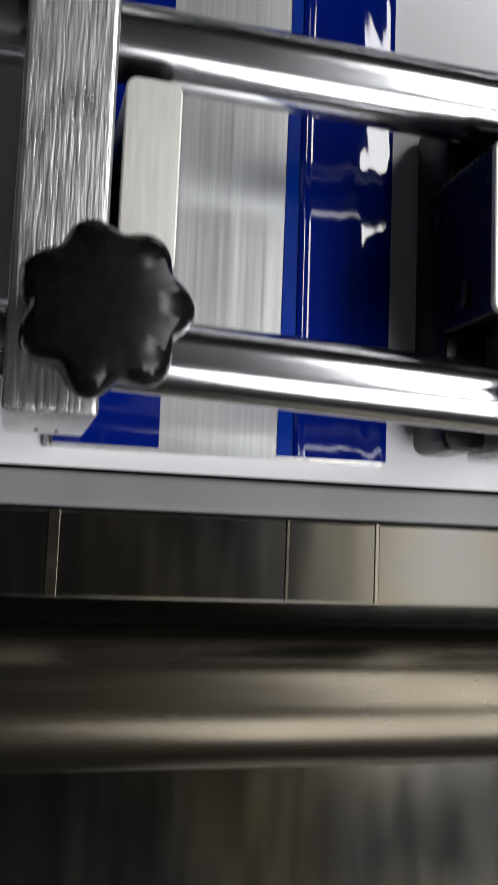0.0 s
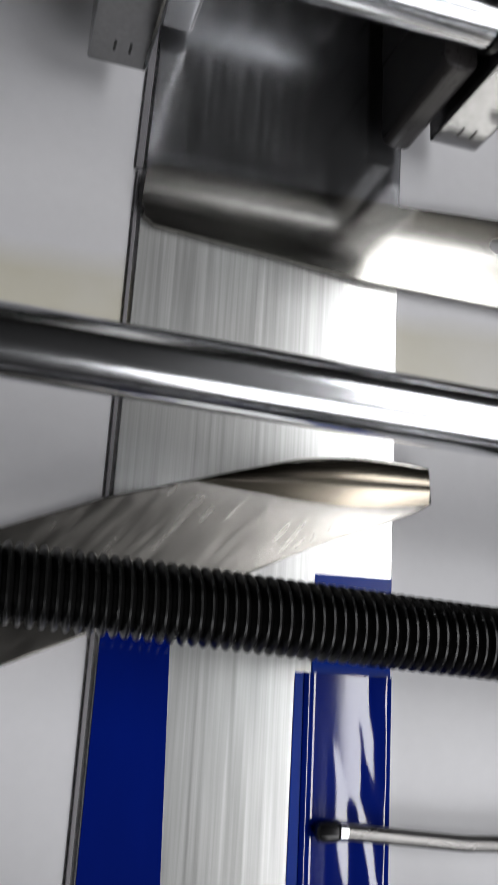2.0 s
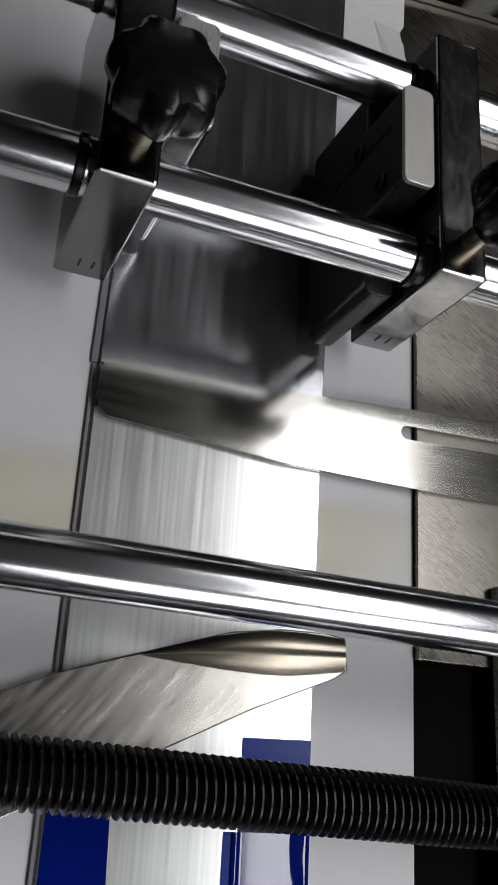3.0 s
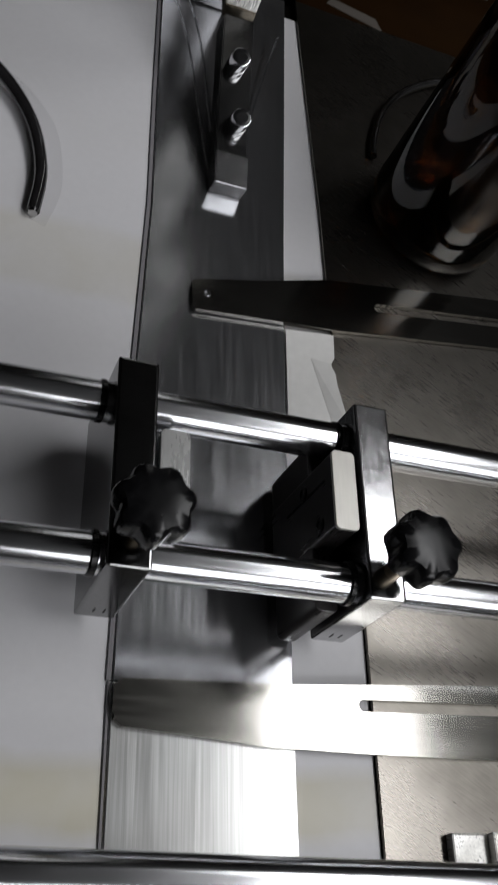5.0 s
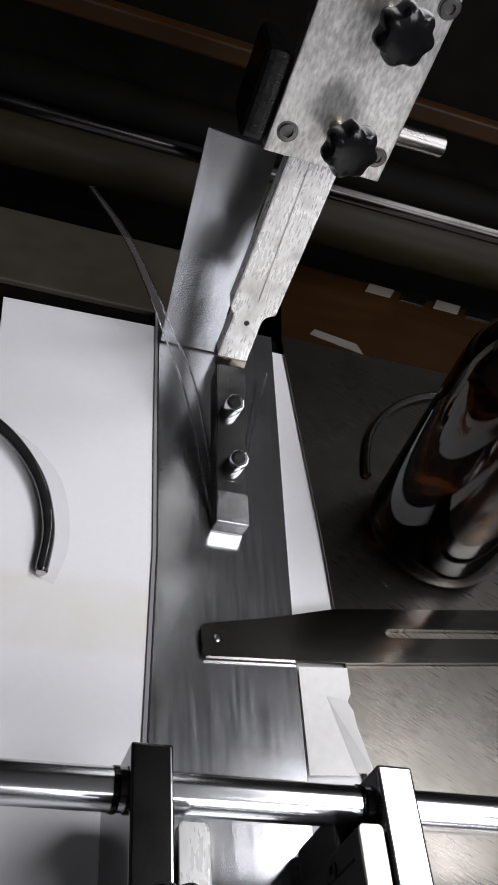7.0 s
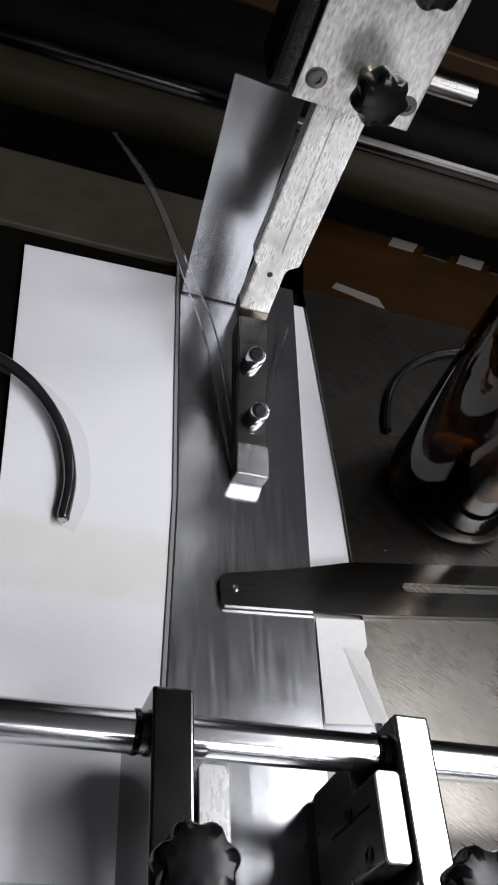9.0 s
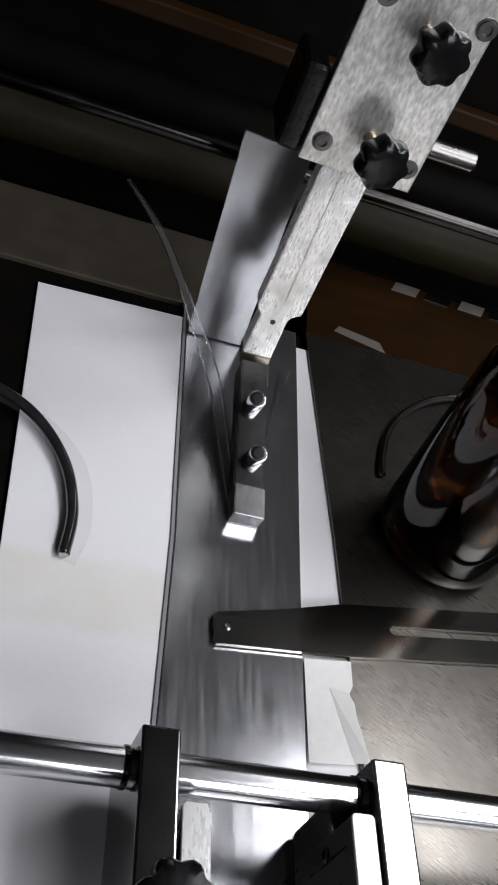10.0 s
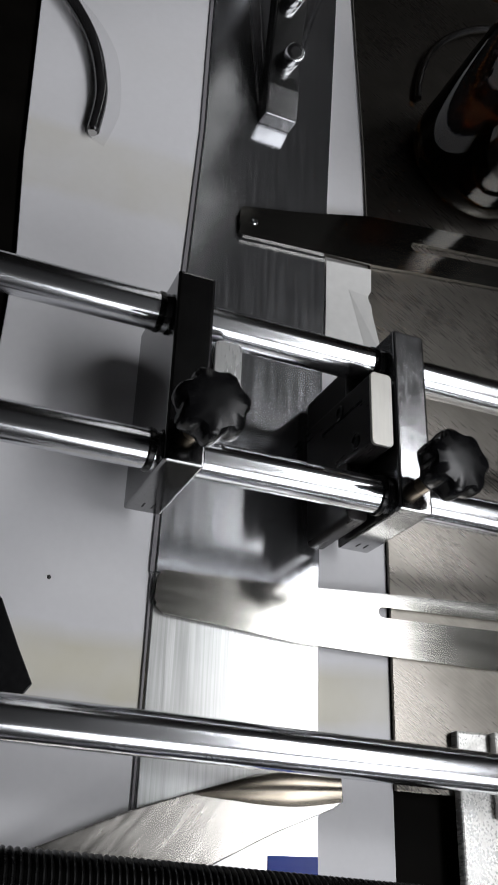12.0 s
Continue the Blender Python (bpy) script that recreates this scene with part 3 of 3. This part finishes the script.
def pressing_foot():
    t = thing("pressing_foot", "worn steel pressing foot with two socket screws on an upright post", "pressing foot")
    prof = [(492.5, 1.5), (491, 9), (516, 16), (570, 36), (588, 43), (588, 28), (570, 22), (510, 3)]
    lean = lambda y: -0.055 * (y - 492)  # noqa: E731
    part("foot_bar", hexa([(37 + lean(y), y, z) for y, z in prof], [(55 + lean(y), y, z) for y, z in prof]), GROUND_DIMMED, t)
    for x, y, z in ((46.5, 527, 19.5), (42, 560, 32)):
        part("socket_screw", placed(lathe([(5.2, -2), (5.7, 0), (5.7, 9.0), (5.3, 9.8), (5.0, 9.9)], 28), mm(x, y, z, 21)), CHROME, t, "bright socket head screw", smooth=True)
        part("socket", placed(lathe([(5.0, 9.92), (3.4, 10.1), (3.2, 9.8), (0.4, 9.7)], 12), mm(x, y, z, 21)), BLACK, t, "dark hexagon socket")
    tip = [(499, 0), (491.0, 0.6), (489.0, 11.0), (508, 16.4), (508, 2)]
    part("foot_tip", hexa([(36.6 + lean(y), y, z) for y, z in tip], [(55.4 + lean(y), y, z) for y, z in tip]), SMOOTH, t, "bright ground end block")
    face = [(32.4, 40), (48.7, 40), (49.2, 75.5), (50.4, 78.6), (56, 82), (60.2, 182), (31.8, 182), (28.1, 80.4), (31.8, 76.6), (30.4, 48)]
    at = lambda x, z, d: (x, 588 + 0.12 * (z - 40) + d, z)  # noqa: E731
    post = part("post", hexa([at(x, z, 0) for x, z in face], [at(x, z, 13) for x, z in face]), CAST, t, "pitted galvanised post with notched foot")
    groove = [(42.2, 88), (46.6, 88.4), (48.6, 175), (42.6, 175)]
    part("post_groove", hexa([at(x, z, -0.7) for x, z in groove], [at(x, z, 1.2) for x, z in groove]), CAST, post, "worn rough band down the post")
    part("post_end", hexa([at(x, z, -0.9) for x, z in ((30.6, 40), (48.6, 40), (48.8, 48), (30.0, 48))], [at(x, z, 13.5) for x, z in ((30.6, 40), (48.6, 40), (48.8, 48), (30.0, 48))]), BEVEL, post, "brown rusted end")
    part("post_hole", placed(lathe([(1.7, 0), (1.7, 0.3), (0.3, 0.35)], 16), mm(40.6, 592, 73.2, 83)), MARK, t)
    plate = [(7, 652, 1), (46, 652, 1), (37, 650, 154), (-6, 650, 157)]
    part("side_plate", hexa(plate, [(x, y + 4, z) for x, y, z in plate]), UPRIGHT, t, "broad smooth steel upright plate")
    part("arm_block", box(1, 15.0, 600, 640, 178, 226, 5, 3), OXIDE, t, "black arm behind the bracket")
    br = part("bracket_plate", box(15.4, 80.6, 598, 608, 177, 340, 0.8), BRACKET, t, "worn bright bracket plate")
    for x, z in ((24, 190), (73.7, 190), (24, 268), (76, 269)):
        part("bracket_screw", placed(lathe([(5.6, 0), (5.6, 0.5), (4.6, 0.6), (4.4, 1.6), (2.6, 1.7), (2.4, 0.5), (0.4, 0.4)], 24), mm(x, 598, z, 90)), DULL, br, smooth=True)
    for x, z in ((49.5, 199.5), (51.6, 258)):
        knob_meshes(t, mm(x, 584, z, 90, 0, 10), 14.5, 17)


pressing_foot()


# ---- bottle and loose things ----
def bottle():
    b = thing("amber_bottle", "empty round amber glass bottle standing on the side plate", "bottle")
    outer = [(26, 3.5), (34, 0.4), (38, 1.0), (41, 4.5), (42.4, 11), (42.8, 18), (42.8, 128), (41.6, 138), (37, 150), (29, 160), (20, 168), (16.5, 175), (16, 196)]
    inner = [(13.2, 196), (13.4, 175), (17, 166), (26.5, 157), (34, 147.5), (38.4, 137), (39.4, 127), (39.4, 20), (37, 13), (30, 9.5), (0.8, 11)]
    bm = bmesh.new()
    rings = []
    for r, z in [(0.8, 4.5)] + outer + inner:
        rings.append([bm.verts.new((178 + r * math.cos(a), 512 + r * math.sin(a), 0.6 + z)) for a in (2 * math.pi * k / 72 for k in range(72))])
    for p, q in zip(rings, rings[1:]):
        for k in range(72):
            bm.faces.new((p[k], p[(k + 1) % 72], q[(k + 1) % 72], q[k]))
    bm.faces.new(rings[0])
    bm.faces.new(rings[-1])
    part("glass", bm, AMBER, b, smooth=True)


bottle()


hose = thing("bent_tube", "black bent tube over the white sheet", "tube")
part("tube_wall", tube(curve_points([(-240, 545, 20), (-160, 558, 14), (-119, 552, 8), (-86.5, 537, 6), (-63.5, 508, 4), (-54, 474, 3), (-55, 445, 2)]), 3.4, 18), HOSE, hose, smooth=True)
part("tube_end", tube([(-55, 446.5, 2), (-55.1, 443.4, 1.9)], [2.6, 2.4], 18), SMOOTH, hose, "cut grey end", smooth=True)
tagged(part("bent_wire", tube(curve_points([(144, 556, 3.2), (146, 572, 3.5), (155, 600, 4), (175, 627, 5), (205, 648, 6), (250, 662, 7)]), 2.6, 14), SMOOTH, smooth=True), "bent grey steel wire behind the bottle", "wire")


def ribbon(keys_a, keys_b, t=0.3):
    """A thin film between two curves."""
    ca, cb = curve_points(keys_a), curve_points(keys_b)
    bm = bmesh.new()
    rows = [[bm.verts.new(v) for v in (a, b, b + Vector((0, 0, t)), a + Vector((0, 0, t)))] for a, b in zip(ca, cb)]
    for p, q in zip(rows, rows[1:]):
        for k in range(4):
            bm.faces.new((p[k], p[(k + 1) % 4], q[(k + 1) % 4], q[k]))
    bm.faces.new(rows[0])
    bm.faces.new(rows[-1])
    return bm


LINE_A = [(37, 496, 1.2), (29, 535, 8), (18, 579, 20), (-2, 611, 40), (-30, 655, 65), (-60, 690, 80)]
LINE_B = [(41, 500, 2.4), (33, 538, 12), (22, 585, 26), (2, 615, 43), (-26, 657, 66), (-58, 690, 80.5)]
film_strip = thing("clear_film_strip", "curled translucent plastic film strip above the steel strip", "film strip")
part("film", ribbon(LINE_A, LINE_B), FILM, film_strip, smooth=True)
for keys in (LINE_A, LINE_B):
    part("film_edge", tube(curve_points(keys), 0.6, 10), CLEAR, film_strip, smooth=True)
HALO_A = [(-119, 552, -1.6), (-86.5, 537, -1.6), (-63.5, 508, -1.6), (-54, 474, -1.6), (-56, 443, -1.6)]
HALO_B = [(-117, 555, -1.6), (-78, 544, -1.6), (-50, 513, -1.6), (-42, 470, -1.6), (-48, 440, -1.6)]
tagged(part("grey_crescent", ribbon(HALO_A, HALO_B, 0.25), FILM, smooth=True), "flat translucent grey crescent beside the bent tube", "film")
torn = thing("torn_label", "torn white paper label with a folded edge beside the strip", "label")
part("paper", prism([(78.6, 350), (104, 352), (108.6, 361), (107, 386), (104.4, 391), (107, 396), (107.4, 411), (79.6, 408)], 0.5, 0.75, 0.05), PAPER, torn)
part("folded_flap", hexa([(93, 393, 0.9), (103.6, 390, 3.0), (111, 352, 4.2), (103.5, 353, 0.9)], [(93, 393, 0.76), (103.6, 390, 2.6), (111, 352, 3.8), (103.5, 353, 0.76)], 0.04), PAPER, torn, "lifted folded edge")
tagged(part("black_wedge", prism([(-120, 250), (-63, 197), (-54, 179), (-47, 166), (-51, 160), (-120, 154)], -1.7, 2.5, 0.5), BLACK), "matt black pointed plastic piece on the white sheet", "plastic piece")


tagged(part("dirt_speck", placed(lathe([(0.9, 0), (0.7, 0.35), (0.2, 0.5)], 10), mm(-45.6, 209.6, -1.8)), MARK), "tiny dark speck on the white sheet", "speck")


# ---- residue and drops ----
def drops():
    """Fine drops of liquid on the side plate beside the bottle."""
    bm = bmesh.new()
    rng = random.Random(4)
    spots = [(106, 531), (117, 533), (107, 509), (109, 505), (122, 540), (130, 537), (133, 510), (140, 474), (108, 479)]
    spots += [(rng.uniform(108, 150), rng.uniform(452, 545)) for _ in range(26)]
    for x, y in spots:
        if (x - 178) ** 2 + (y - 512) ** 2 < 44 ** 2:
            continue
        size = rng.uniform(0.35, 0.95)
        drop = lathe([(size, 0), (0.92 * size, 0.25 * size), (0.6 * size, 0.5 * size), (0.1 * size, 0.6 * size)], 10)
        me = bpy.data.meshes.new("drop")
        placed(drop, mm(x, y, 0.42)).to_mesh(me)
        drop.free()
        bm.from_mesh(me)
        bpy.data.meshes.remove(me)
    return bm


tagged(part("liquid_drops", drops(), CLEAR, smooth=True), "fine clear drops splashed on the side plate", "drops", kind="stuff")


tagged(part("film_sliver", tube(curve_points([(56, 520, 0.4), (60, 545, 1.5), (66, 575, 4), (80, 632, 9)]), [0.35] * 15 + [0.5] * 16, 8), CLEAR, smooth=True), "thin clear film sliver beside the pressing foot", "film")


# ---- back of the machine ----
BS = 0.0


def back():
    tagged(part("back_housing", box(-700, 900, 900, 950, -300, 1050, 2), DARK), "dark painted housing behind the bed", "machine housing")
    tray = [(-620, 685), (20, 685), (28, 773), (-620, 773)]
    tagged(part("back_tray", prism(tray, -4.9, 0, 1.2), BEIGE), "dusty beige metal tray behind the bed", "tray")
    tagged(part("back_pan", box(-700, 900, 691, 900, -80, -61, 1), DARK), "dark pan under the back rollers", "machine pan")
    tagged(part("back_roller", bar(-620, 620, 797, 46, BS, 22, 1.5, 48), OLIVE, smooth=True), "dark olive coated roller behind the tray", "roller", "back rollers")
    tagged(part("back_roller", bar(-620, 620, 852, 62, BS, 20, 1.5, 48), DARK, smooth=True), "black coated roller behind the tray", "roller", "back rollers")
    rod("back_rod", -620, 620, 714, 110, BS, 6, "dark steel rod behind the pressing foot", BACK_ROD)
    rod("stub_rod", 60, 110, 606, 201, 0.02, 5.5, "short polished rod through the bracket", DULL)
    wood = [(-620, 812), (700, 816), (700, 830), (-620, 826)]
    w = thing("wooden_bar", "brown wooden bar across the back on two steel brackets", "bar")
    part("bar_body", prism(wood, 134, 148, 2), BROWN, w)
    for x in (-560, 560):
        part("bar_bracket", box(x - 15, x + 15, 824, 902, 130, 134, 0.8), OXIDE, w, "black steel bracket")
    board = [(100, 691), (620, 691), (620, 760), (330, 790), (110, 800)]
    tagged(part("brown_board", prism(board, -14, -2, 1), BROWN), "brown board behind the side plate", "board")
    tagged(part("paper_scrap", prism([(124, 703), (129, 711), (163, 704), (167, 692)], -1.8, -1.4, 0.05), DIM), "scrap of white paper on the brown board, coloured dark for the low light", "paper")
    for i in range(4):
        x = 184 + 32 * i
        tagged(part("paper_slip", prism([(x, 782), (x + 7, 796), (x + 30, 795), (x + 23, 781)], -1.8, -1.4 + 0.2 * i, 0.05), DIM if i % 2 == 0 else DULL), "slip of paper beyond the brown board, coloured dark for the low light", "paper", "paper slips")


back()
